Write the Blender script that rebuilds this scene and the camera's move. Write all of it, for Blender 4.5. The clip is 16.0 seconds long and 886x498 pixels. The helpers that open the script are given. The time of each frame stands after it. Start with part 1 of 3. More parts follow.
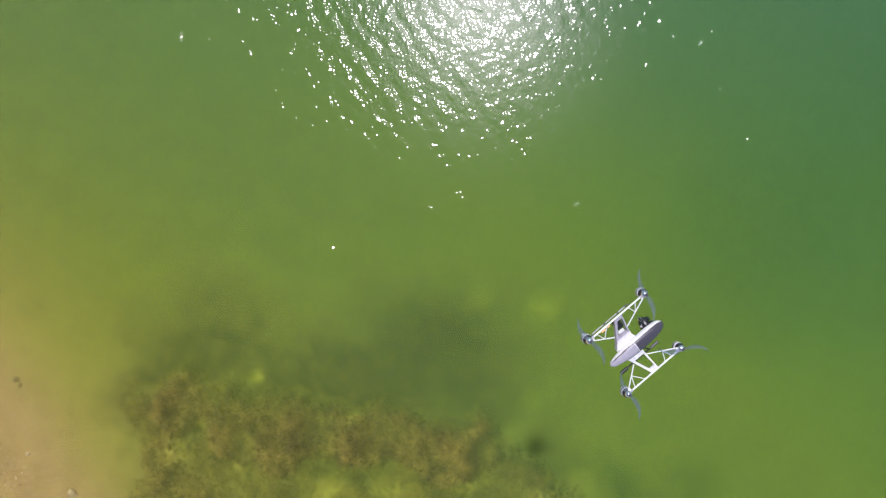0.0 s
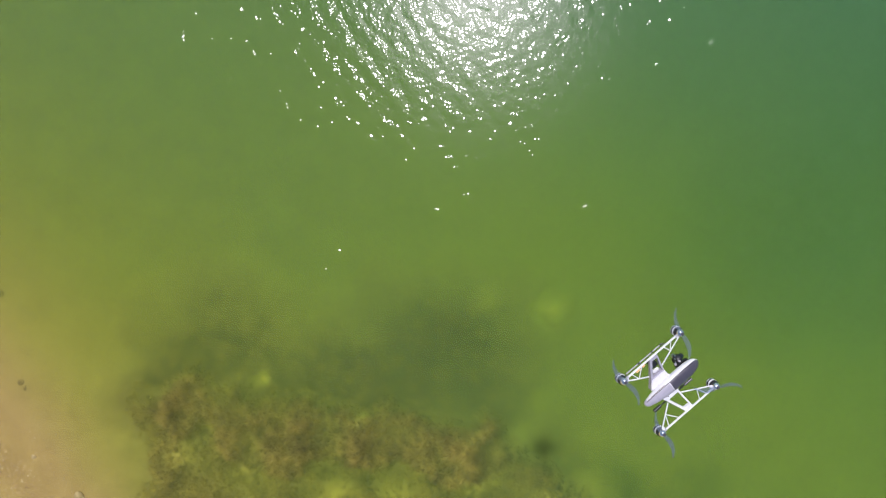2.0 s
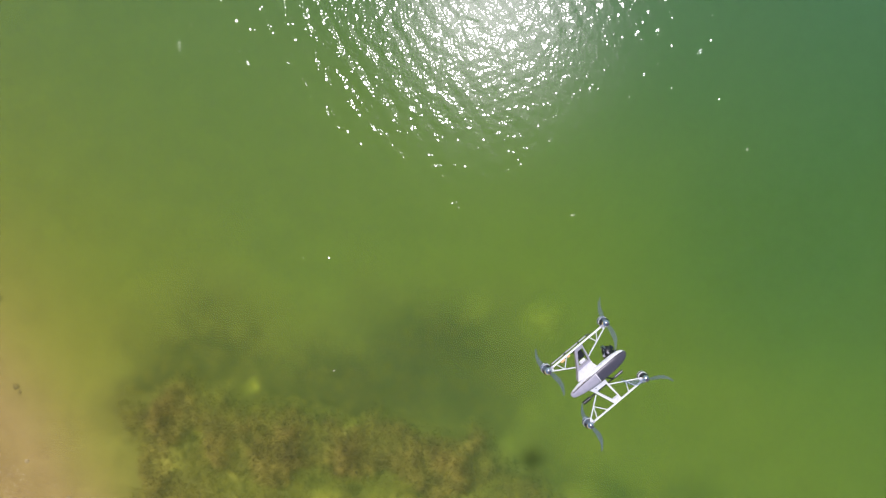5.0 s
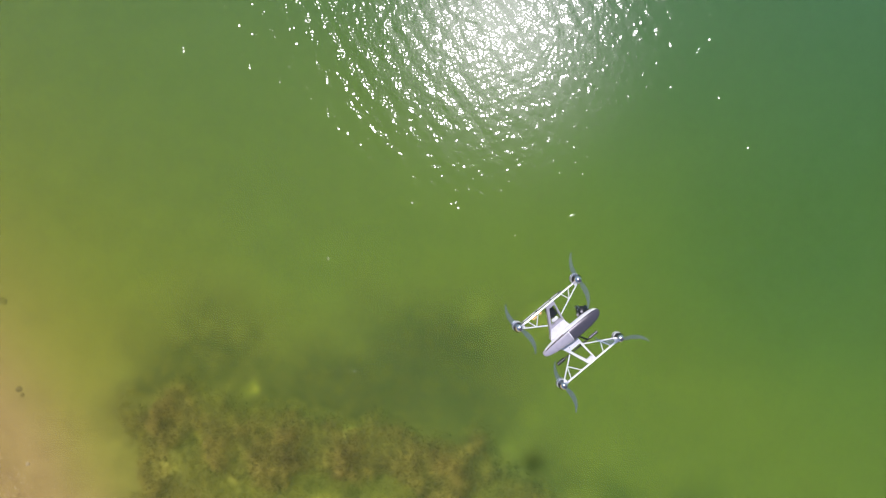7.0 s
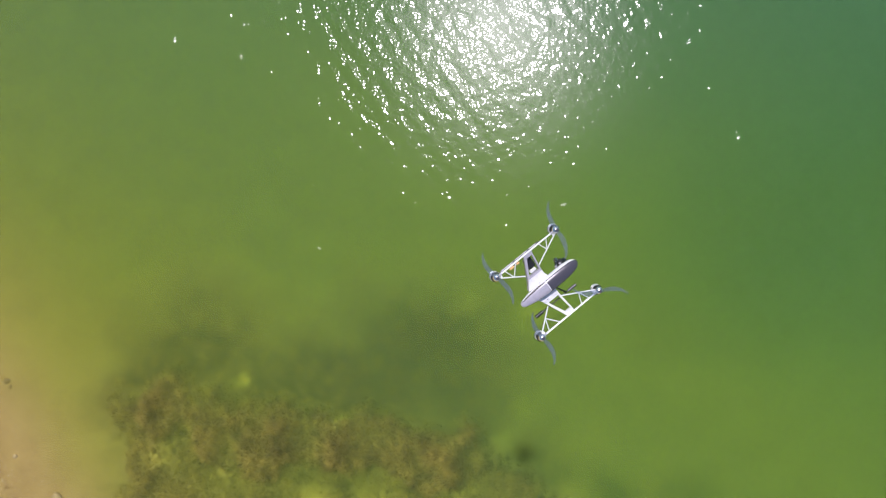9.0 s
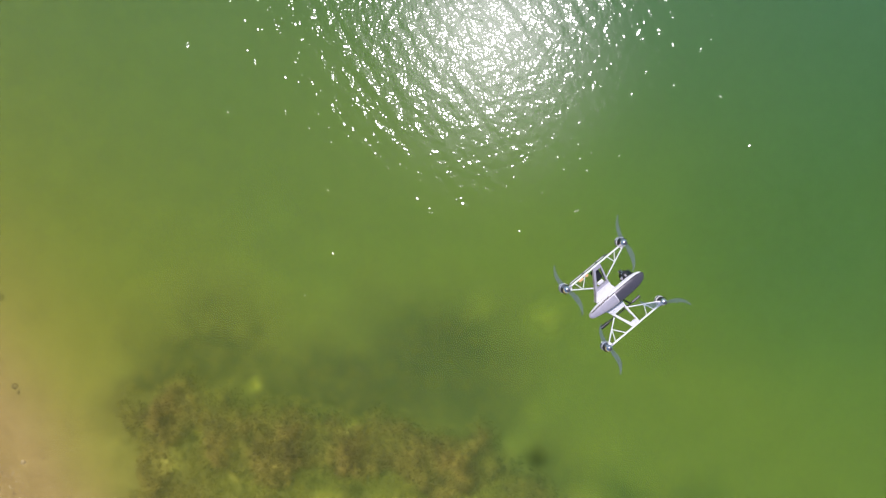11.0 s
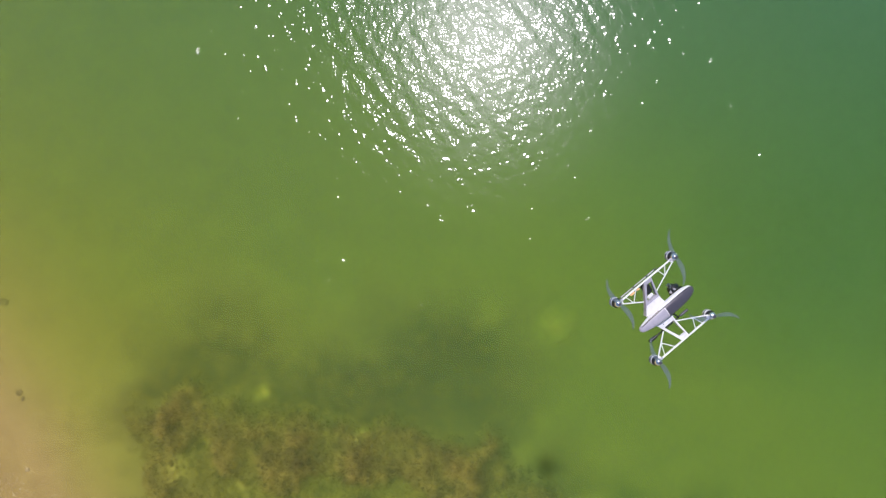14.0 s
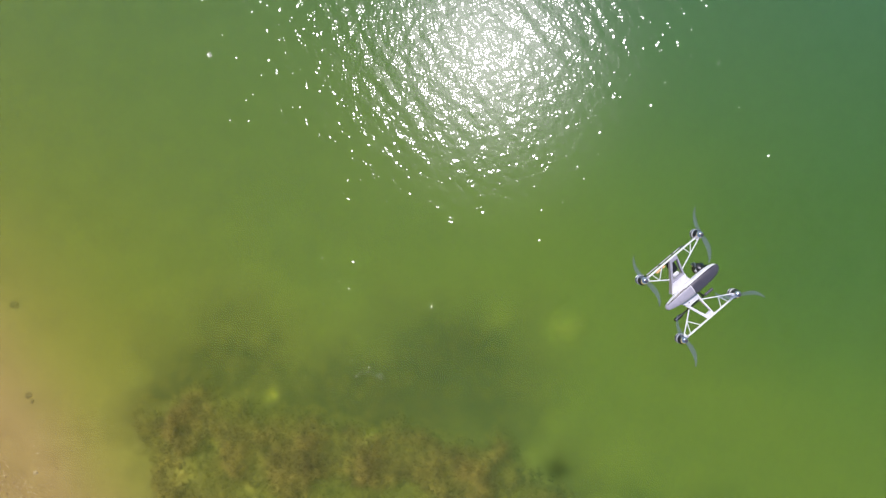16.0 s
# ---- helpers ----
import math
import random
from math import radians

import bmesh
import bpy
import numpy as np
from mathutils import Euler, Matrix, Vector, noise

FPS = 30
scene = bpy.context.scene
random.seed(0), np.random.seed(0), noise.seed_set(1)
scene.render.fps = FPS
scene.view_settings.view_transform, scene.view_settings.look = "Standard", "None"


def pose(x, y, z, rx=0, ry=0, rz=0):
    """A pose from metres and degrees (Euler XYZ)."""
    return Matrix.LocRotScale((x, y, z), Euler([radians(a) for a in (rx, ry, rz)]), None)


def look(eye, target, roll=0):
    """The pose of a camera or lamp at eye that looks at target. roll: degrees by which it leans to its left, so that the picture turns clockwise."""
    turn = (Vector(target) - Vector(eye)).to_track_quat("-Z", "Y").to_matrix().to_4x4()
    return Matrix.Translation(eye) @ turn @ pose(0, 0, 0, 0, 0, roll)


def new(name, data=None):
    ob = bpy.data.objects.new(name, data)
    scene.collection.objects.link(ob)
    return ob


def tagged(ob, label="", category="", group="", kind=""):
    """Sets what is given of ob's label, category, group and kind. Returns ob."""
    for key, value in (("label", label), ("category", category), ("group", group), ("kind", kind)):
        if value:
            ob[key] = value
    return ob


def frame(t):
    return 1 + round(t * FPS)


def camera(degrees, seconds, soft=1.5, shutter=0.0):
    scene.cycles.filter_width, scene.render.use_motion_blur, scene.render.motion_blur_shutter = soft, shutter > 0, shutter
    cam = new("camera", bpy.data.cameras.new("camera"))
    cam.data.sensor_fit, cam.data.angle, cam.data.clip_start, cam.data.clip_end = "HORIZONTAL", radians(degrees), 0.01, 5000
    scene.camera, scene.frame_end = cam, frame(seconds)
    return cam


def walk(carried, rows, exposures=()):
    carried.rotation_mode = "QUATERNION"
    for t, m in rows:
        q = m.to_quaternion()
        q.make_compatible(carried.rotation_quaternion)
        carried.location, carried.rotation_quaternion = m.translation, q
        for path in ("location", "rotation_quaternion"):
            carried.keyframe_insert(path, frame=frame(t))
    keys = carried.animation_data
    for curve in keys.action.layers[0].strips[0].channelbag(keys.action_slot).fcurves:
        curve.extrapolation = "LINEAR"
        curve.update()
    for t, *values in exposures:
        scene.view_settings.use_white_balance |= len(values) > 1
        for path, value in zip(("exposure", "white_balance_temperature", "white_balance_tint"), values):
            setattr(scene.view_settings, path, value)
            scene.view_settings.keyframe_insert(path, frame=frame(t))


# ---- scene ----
cam = camera(72.0, 16.0, soft=1.25)
PATH = [
    (0, (0.006, 0.209, 8.59), (-0.137, 0.19, 6.595), -97.5),
    (0.5, (-0.088, 0.249, 8.645), (-0.22, 0.229, 6.649), -98.6),
    (1, (-0.156, 0.276, 8.604), (-0.285, 0.247, 6.608), -102.3),
    (1.5, (-0.156, 0.352, 8.563), (-0.293, 0.307, 6.568), -107.9),
    (2, (-0.136, 0.421, 8.527), (-0.271, 0.36, 6.532), -114.4),
    (2.5, (-0.123, 0.433, 8.536), (-0.253, 0.366, 6.542), -117.4),
    (3, (-0.103, 0.402, 8.557), (-0.229, 0.343, 6.561), -114.7),
    (3.5, (-0.014, 0.359, 8.527), (-0.154, 0.314, 6.532), -107.9),
    (4, (0.085, 0.358, 8.554), (-0.067, 0.321, 6.56), -103.4),
    (6.5, (0.363, 0.125, 8.453), (0.145, 0.168, 6.465), -78.6),
    (7, (0.401, 0.051, 8.478), (0.181, 0.105, 6.491), -76.1),
    (7.5, (0.452, -0.037, 8.486), (0.223, 0.032, 6.5), -72.9),
    (8, (0.481, -0.104, 8.504), (0.261, -0.031, 6.518), -71.5),
    (8.5, (0.508, -0.167, 8.49), (0.292, -0.087, 6.503), -69.5),
    (9, (0.478, -0.177, 8.448), (0.269, -0.103, 6.46), -70.3),
    (11.5, (0.095, -0.114, 8.541), (-0.081, -0.03, 6.55), -64.1),
    (12, (0.041, -0.091, 8.574), (-0.135, -0.01, 6.584), -64.8),
    (12.5, (-0.049, -0.096, 8.666), (-0.207, -0.007, 6.674), -60.1),
    (13, (-0.054, -0.065, 8.617), (-0.213, 0.019, 6.625), -61.9),
    (13.5, (-0.068, -0.079, 8.582), (-0.225, 0.01, 6.59), -59.9),
    (14, (-0.082, -0.109, 8.544), (-0.24, -0.01, 6.553), -57.4),
    (14.5, (-0.131, -0.135, 8.536), (-0.284, -0.028, 6.544), -54.5),
    (15, (-0.121, -0.184, 8.534), (-0.284, -0.063, 6.544), -52.6),
    (15.5, (-0.131, -0.168, 8.549), (-0.298, -0.047, 6.559), -53.5),
    (16, (-0.178, -0.249, 8.558), (-0.345, -0.113, 6.57), -50.4),
]
walk(cam, [(t, look(eye, target, roll)) for t, eye, target, roll in PATH], [(0.0, 0.0), (16.0, 0.0)])

# ---- sun and sky ----
SUN = Vector((-0.012, 0.404, 0.9965)).normalized()
world = bpy.data.worlds.new("sky")
world.use_nodes = True
scene.world = world
wn = world.node_tree.nodes
sky = wn.new("ShaderNodeTexSky")
sky.sky_type, sky.sun_disc = "NISHITA", False
sky.sun_elevation = math.asin(SUN.z)
sky.sun_rotation = math.atan2(SUN.x, SUN.y)
wn["Background"].inputs["Strength"].default_value = 0.1
world.node_tree.links.new(sky.outputs[0], wn["Background"].inputs["Color"])
sun = new("sun", bpy.data.lights.new("sun", "SUN"))
sun.data.energy, sun.data.angle, sun.data.color = 3.5, radians(1.8), (1.0, 0.95, 1.0)
sun.matrix_world = look((0, 0, 0), -SUN) @ Matrix.Translation((0, 0, 30))


# ---- materials ----
class Nodes:
    """A small wrapper round one node material."""

    def __init__(self, name):
        self.mat = bpy.data.materials.new(name)
        self.mat.use_nodes = True
        self.tree = self.mat.node_tree
        self.tree.nodes.clear()
        self.out = self.tree.nodes.new("ShaderNodeOutputMaterial")

    def add(self, kind, _props=None, **links):
        n = self.tree.nodes.new(kind)
        props = _props or {}
        if "operation" in props:
            n.operation = props["operation"]
        if "distribution" in props:
            n.distribution = props["distribution"]
        if "attribute_name" in props:
            n.attribute_name = props["attribute_name"]
        if "data_type" in props:
            n.data_type = props["data_type"]
        if "blend_type" in props:
            n.blend_type = props["blend_type"]
        if "clamp" in props:
            n.clamp = props["clamp"]
        for k, v in links.items():
            self.put(n, k.replace("_", " "), v)
        return n

    def put(self, n, key, v):
        s = n.inputs[int(key) if key.strip().isdigit() else key]
        if isinstance(v, bpy.types.NodeSocket):
            self.tree.links.new(v, s)
        else:
            s.default_value = v

    def math(self, op, a, b=0.0):
        n = self.add("ShaderNodeMath", {"operation": op})
        self.put(n, "0", a)
        self.put(n, "1", b)
        return n.outputs[0]

    def position(self):
        return self.add("ShaderNodeNewGeometry").outputs["Position"]

    def dot(self, v, w):
        n = self.add("ShaderNodeVectorMath", {"operation": "DOT_PRODUCT"})
        self.put(n, "0", v)
        self.put(n, "1", w)
        return n.outputs["Value"]

    def noise(self, vec, scale, detail=3.0, rough=0.55, colour=False):
        n = self.add("ShaderNodeTexNoise", Vector=vec, Scale=scale, Detail=detail, Roughness=rough)
        return n.outputs[1 if colour else 0]

    def ramp(self, fac, stops):
        n = self.add("ShaderNodeValToRGB", Fac=fac)
        e = n.color_ramp.elements
        while len(e) < len(stops):
            e.new(0.5)
        for el, (p, c) in zip(e, stops):
            el.position, el.color = p, (*c, 1.0) if not isinstance(c, float) else (c, c, c, 1.0)
        return n.outputs[0]

    def span(self, v, a, b, c=0.0, d=1.0):
        n = self.add("ShaderNodeMapRange", {"clamp": True})
        for k, x in zip("01234", (v, a, b, c, d)):
            self.put(n, k, x)
        return n.outputs[0]

    def mix(self, fac, a, b, mode="MIX"):
        n = self.add("ShaderNodeMix", {"data_type": "RGBA", "blend_type": mode})
        for k, x in zip(("0", "6", "7"), (fac, a, b)):
            self.put(n, k, x if isinstance(x, (float, bpy.types.NodeSocket)) else (*x, 1.0))
        return n.outputs[2]

    def bump(self, height, strength, dist):
        return self.add("ShaderNodeBump", Height=height, Strength=strength, Distance=dist).outputs[0]

    def done(self, shader):
        self.tree.links.new(shader, self.out.inputs["Surface"])
        return self.mat


OFFSHORE = (0.65, 0.76, 0.0)  # the way in which the bed falls away from the beach


def water_skin():
    m = Nodes("rippled_water_skin")
    sway = m.add("ShaderNodeVectorMath", {"operation": "ADD"})
    m.put(sway, "0", m.add("ShaderNodeNewGeometry").outputs["Normal"])
    m.put(sway, "1", (0.0, 0.0, 4.5))
    level = m.add("ShaderNodeVectorMath", {"operation": "NORMALIZE"})
    m.put(level, "0", sway.outputs[0])
    clear = m.add("ShaderNodeBsdfTransparent", Color=(0.97, 1.0, 0.97, 1.0)).outputs[0]
    gloss = m.add("ShaderNodeBsdfGlossy", {"distribution": "BECKMANN"}, Color=(1, 1, 1, 1), Roughness=0.12).outputs[0]
    # broad pinkish lobe imitates lens bloom round the glitter
    bloom_haze = m.add("ShaderNodeBsdfGlossy", {"distribution": "BECKMANN"}, Color=(1, 0.95, 1, 1), Roughness=0.26, Normal=level.outputs[0]).outputs[0]
    both = m.add("ShaderNodeMixShader")
    for k, x in zip("012", (0.37, gloss, bloom_haze)):
        m.put(both, k, x)
    edge = m.add("ShaderNodeFresnel", IOR=1.33).outputs[0]
    top = m.add("ShaderNodeMixShader")
    for k, x in zip("012", (edge, clear, both.outputs[0])):
        m.put(top, k, x)
    return m.done(top.outputs[0])


def murk(name, seed):
    """One of three layers of the cloudy green water: thin near the beach, dense and bluer where it is deep."""
    m = Nodes(name)
    p = m.position()
    shift = m.add("ShaderNodeVectorMath", {"operation": "ADD"})
    m.put(shift, "0", p)
    m.put(shift, "1", (seed * 7.3, seed * 3.1, 0.0))
    cloud = m.noise(shift.outputs[0], 0.35, 3.0)
    s = m.math("ADD", m.dot(p, OFFSHORE), m.math("MULTIPLY", m.math("SUBTRACT", cloud, 0.5), 2.0))
    shore = m.math("MULTIPLY", m.span(m.dot(p, (-1.0, 0.0, 0.0)), 5.3, 7.8, 0.0, 0.85), m.span(m.dot(p, (0.0, -1.0, 0.0)), -1.6, 0.6))
    hollow = m.add("ShaderNodeVectorMath", {"operation": "DISTANCE"})  # a deeper, darker basin off the weed
    m.put(hollow, "0", p)
    m.put(hollow, "1", (3.95, 0.0, -0.4))
    s = m.math("ADD", s, m.span(hollow.outputs["Value"], 0.3, 1.9, 0.8, 0.0))
    u = m.span(m.math("SUBTRACT", s, shore), -9.0, 9.0)
    colour = m.ramp(u, [(0.1, (0.50, 0.40, 0.175)), (0.16, (0.46, 0.42, 0.115)), (0.22, (0.33, 0.36, 0.085)), (0.28, (0.275, 0.345, 0.080)), (0.4, (0.205, 0.318, 0.098)),
                        (0.54, (0.248, 0.35, 0.076)), (0.62, (0.198, 0.318, 0.070)), (0.71, (0.14, 0.264, 0.070)), (0.8, (0.105, 0.23, 0.070)), (0.9, (0.085, 0.225, 0.092))])
    # open water's blue, with sky reflection and haze painted into the colour
    lake_sky_tint = m.math("MULTIPLY", m.span(m.dot(p, (-0.2, 1.0, 0.0)), 0.0, 6.5), 0.62)
    colour = m.mix(lake_sky_tint, colour, (0.146, 0.27, 0.207))
    tint = m.ramp(u, [(0.1, (0.99, 0.975, 0.93)), (0.17, (0.94, 0.97, 0.82)), (0.3, (0.91, 0.965, 0.74)), (0.5, (0.87, 0.955, 0.72)), (0.75, (0.78, 0.93, 0.75)), (0.95, (0.7, 0.9, 0.82))])
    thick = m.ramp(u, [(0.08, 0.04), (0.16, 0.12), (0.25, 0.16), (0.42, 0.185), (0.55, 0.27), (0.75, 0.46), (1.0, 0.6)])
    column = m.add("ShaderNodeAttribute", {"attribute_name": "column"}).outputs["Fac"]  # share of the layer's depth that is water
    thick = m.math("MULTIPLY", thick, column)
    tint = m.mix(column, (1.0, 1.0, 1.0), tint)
    body = m.add("ShaderNodeBsdfDiffuse", Color=colour).outputs[0]
    clear = m.add("ShaderNodeBsdfTransparent", Color=tint).outputs[0]
    mix = m.add("ShaderNodeMixShader")
    for k, x in zip("012", (thick, clear, body)):
        m.put(mix, k, x)
    return m.done(mix.outputs[0])


def bed_sand():
    m = Nodes("silty_sand")
    p = m.position()
    grain = m.noise(p, 38.0, 5.0, 0.75)
    blot = m.noise(p, 2.2, 4.0, 0.6)
    base = m.ramp(blot, [(0.25, (0.42, 0.295, 0.125)), (0.5, (0.56, 0.41, 0.17)), (0.75, (0.66, 0.505, 0.225))])
    flecks = m.span(grain, 0.35, 0.72)
    base = m.mix(0.45, base, m.ramp(flecks, [(0.0, (0.2, 0.135, 0.06)), (0.6, (0.54, 0.405, 0.185)), (1.0, (0.76, 0.66, 0.40))]))
    algae = m.add("ShaderNodeAttribute", {"attribute_name": "algae"}).outputs["Fac"]
    ragged = m.span(m.math("MULTIPLY", algae, m.math("ADD", 0.6, m.math("MULTIPLY", m.noise(p, 2.6, 4.0, 0.55), 0.8))), 0.1, 0.8)
    film = m.ramp(m.noise(p, 5.0, 4.0, 0.6), [(0.3, (0.075, 0.056, 0.019)), (0.5, (0.12, 0.09, 0.028)), (0.7, (0.2, 0.145, 0.044))])
    colour = m.mix(ragged, base, film)
    bloom = m.add("ShaderNodeAttribute", {"attribute_name": "bloom"}).outputs["Fac"]
    tuft = m.ramp(m.noise(p, 12.0, 4.0, 0.65), [(0.3, (0.62, 0.45, 0.1)), (0.7, (0.95, 0.74, 0.24))])
    colour = m.mix(bloom, colour, tuft)
    b = m.add("ShaderNodeBsdfPrincipled", Base_Color=colour, Roughness=0.9, Normal=m.bump(m.math("ADD", grain, blot), 0.6, 0.03))
    return m.done(b.outputs[0])


def weed_leaf():
    m = Nodes("brown_algae")
    isle = m.add("ShaderNodeNewGeometry").outputs["Random Per Island"]
    p = m.position()
    mixed = m.math("ADD", m.math("MULTIPLY", isle, 0.1), m.math("MULTIPLY", m.noise(p, 3.2, 4.0, 0.6), 1.12))
    tip = m.add("ShaderNodeAttribute", {"attribute_name": "tip"}).outputs["Fac"]
    mixed = m.math("ADD", mixed, m.math("MULTIPLY", m.math("SUBTRACT", tip, 0.42), 0.2))
    c = m.ramp(mixed, [(0.34, (0.085, 0.062, 0.018)), (0.48, (0.15, 0.108, 0.028)), (0.62, (0.27, 0.19, 0.046)), (0.86, (0.48, 0.34, 0.09))])
    b = m.add("ShaderNodeBsdfPrincipled", Base_Color=c, Roughness=0.7)
    return m.done(b.outputs[0])


def pebble_mix():
    m = Nodes("mixed_pebbles")
    isle = m.add("ShaderNodeNewGeometry").outputs["Random Per Island"]
    c = m.ramp(isle, [(0.0, (0.25, 0.16, 0.09)), (0.35, (0.5, 0.35, 0.2)), (0.7, (0.68, 0.50, 0.32)), (0.97, (0.82, 0.70, 0.52))])
    b = m.add("ShaderNodeBsdfPrincipled", Base_Color=c, Roughness=0.75, Normal=m.bump(m.noise(m.position(), 120.0), 0.3, 0.004))
    return m.done(b.outputs[0])


def plain(name, colour, rough, metal=0.0, grain=40.0, vary=0.12, coat=0.0):
    """A moulded or painted surface with faint soiling at two scales."""
    m = Nodes(name)
    o = m.add("ShaderNodeTexCoord").outputs["Object"]
    dirt = m.math("ADD", m.math("MULTIPLY", m.noise(o, grain, 4.0), 0.6), m.math("MULTIPLY", m.noise(o, grain * 6, 3.0), 0.4))
    c = m.mix(m.span(dirt, 0.35, 0.65), tuple(x * (1 - vary) for x in colour), tuple(min(1, x * (1 + vary * 0.5)) for x in colour))
    r = m.span(dirt, 0.3, 0.7, max(0.02, rough - 0.06), rough + 0.08)
    b = m.add("ShaderNodeBsdfPrincipled", Base_Color=c, Roughness=r, Metallic=metal, Coat_Weight=coat,
              Normal=m.bump(m.noise(o, grain * 12, 2.0), 0.05, 0.002))
    return m.done(b.outputs[0])


def smoked_plastic():
    m = Nodes("smoke_grey_plastic")
    clear = m.add("ShaderNodeBsdfTransparent", Color=(0.86, 0.89, 0.93, 1)).outputs[0]
    b = m.add("ShaderNodeBsdfPrincipled", Base_Color=(0.36, 0.41, 0.47, 1), Roughness=0.35).outputs[0]
    mix = m.add("ShaderNodeMixShader")
    for k, x in zip("012", (0.17, clear, b)):
        m.put(mix, k, x)
    return m.done(mix.outputs[0])


SKIN, SAND, WEED, PEBBLE = water_skin(), bed_sand(), weed_leaf(), pebble_mix()
WHITE = plain("white_gloss_plastic", (0.84, 0.82, 0.87), 0.3, coat=0.3)
# also the port pylon's white as it looks in shade
LILAC = plain("pale_grey_and_shaded_white_plastic", (0.46, 0.43, 0.50), 0.28, coat=0.4)
SLATE = plain("dark_grey_metallic_plastic", (0.11, 0.10, 0.125), 0.33, 0.35, coat=0.4)
BLACK = plain("black_plastic", (0.018, 0.019, 0.022), 0.4)
BROWN = plain("brown_trim_paint", (0.16, 0.075, 0.055), 0.4)
CHROME = plain("polished_aluminium", (0.84, 0.84, 0.86), 0.24, 1.0, vary=0.06)
SILVER = plain("brushed_aluminium", (0.56, 0.57, 0.6), 0.34, 1.0)
ORANGE = plain("orange_lamp_plastic", (0.9, 0.56, 0.26), 0.3)
MOSSY = plain("algae_coated_stone", (0.3, 0.215, 0.105), 0.85, grain=25.0, vary=0.5)
STONE = plain("pale_pebble", (0.66, 0.53, 0.36), 0.8, grain=25.0, vary=0.55)
LENS = plain("lens_glass", (0.01, 0.012, 0.02), 0.05, coat=1.0)
SMOKE = smoked_plastic()


# ---- building helpers ----
def part(name, bm, material, parent=None, label="", smooth=True):
    """Links a bmesh as one mesh object under a thing or a part."""
    me = bpy.data.meshes.new(name)
    bmesh.ops.recalc_face_normals(bm, faces=bm.faces)
    bm.to_mesh(me)
    bm.free()
    if smooth:
        me.shade_smooth()
        me.set_sharp_from_angle(angle=radians(40))
    me.materials.append(material)
    ob = new(name, me)
    ob.parent = parent
    return tagged(ob, label)


def sheet(name, xs, ys, heights, material):
    """A tensor grid of the given lines and heights, as one mesh."""
    nx, ny = len(xs), len(ys)
    gx, gy = np.meshgrid(xs, ys)
    co = np.stack((gx, gy, heights), -1).reshape(-1, 3)
    i = np.arange(nx * ny).reshape(ny, nx)
    quads = np.stack((i[:-1, :-1], i[:-1, 1:], i[1:, 1:], i[1:, :-1]), -1).reshape(-1, 4)
    me = bpy.data.meshes.new(name)
    me.from_pydata(co, [], quads)
    me.shade_smooth()
    me.materials.append(material)
    return new(name, me)


def lines(lo, hi, step, reach, outer=0.0, mid_step=0.05):
    """Grid lines: even between lo and hi, at mid_step out to +-outer, then growing out to +-reach."""
    def side(x, sign):
        out, d = [], mid_step if outer else step
        while abs(x) < outer:
            x += sign * d
            out.append(x)
        while abs(x) < reach:
            d *= 1.5
            x += sign * d
            out.append(x)
        return out
    mid = np.arange(lo, hi + step / 2, step)
    return np.array(side(mid[0], -1)[::-1] + list(mid) + side(mid[-1], 1))


TABLES = {}


def smooth_noise(x, y, scale, seed, octaves=3):
    """Value noise over arrays, in -1 to 1."""
    total, amp, norm = 0.0, 1.0, 0.0
    for k in range(octaves):
        if seed + k not in TABLES:
            TABLES[seed + k] = np.random.RandomState(seed + k).rand(256, 256) * 2 - 1
        table = TABLES[seed + k]
        u, v = x * scale * 2 ** k + 37.2 * k, y * scale * 2 ** k + 11.7 * k
        iu, iv = np.floor(u).astype(int), np.floor(v).astype(int)
        fu, fv = u - iu, v - iv
        fu, fv = fu * fu * (3 - 2 * fu), fv * fv * (3 - 2 * fv)
        a, b = table[iv % 256, iu % 256], table[iv % 256, (iu + 1) % 256]
        c, d = table[(iv + 1) % 256, iu % 256], table[(iv + 1) % 256, (iu + 1) % 256]
        total = total + amp * (a * (1 - fu) * (1 - fv) + b * fu * (1 - fv) + c * (1 - fu) * fv + d * fu * fv)
        norm += amp
        amp *= 0.5
    return total / norm


def depth(x, y):
    """Water depth over the shelving bed; negative on the beach."""
    s = np.asarray(x) * OFFSHORE[0] + np.asarray(y) * OFFSHORE[1]
    s = np.where(np.abs(s) < 25, s + 0.6 * smooth_noise(np.asarray(x), np.asarray(y), 0.25, 5, 2), s)
    return np.interp(s, [-900, -40, -15, -11, -8, -5, 0, 5, 12, 40, 900], [-4, -2.2, -0.4, 0.05, 0.36, 0.6, 0.95, 1.3, 2.0, 4.0, 7.0])


def blob(x, y, cx, cy, rx, ry, turn=0.0, soft=0.5):
    """A soft-edged oval patch: 1 inside, 0 outside."""
    c, s = math.cos(radians(turn)), math.sin(radians(turn))
    u, v = ((x - cx) * c + (y - cy) * s) / rx, (-(x - cx) * s + (y - cy) * c) / ry
    return np.clip((1 + soft - np.hypot(u, v)) / (2 * soft), 0, 1)


# ---- the lake bed ----
VIEW_X, VIEW_Y = (-9.0, 7.2), (-5.4, 5.4)
xs, ys = lines(*VIEW_X, 0.045, 900), lines(*VIEW_Y, 0.045, 900)
gx, gy = np.meshgrid(xs, ys)


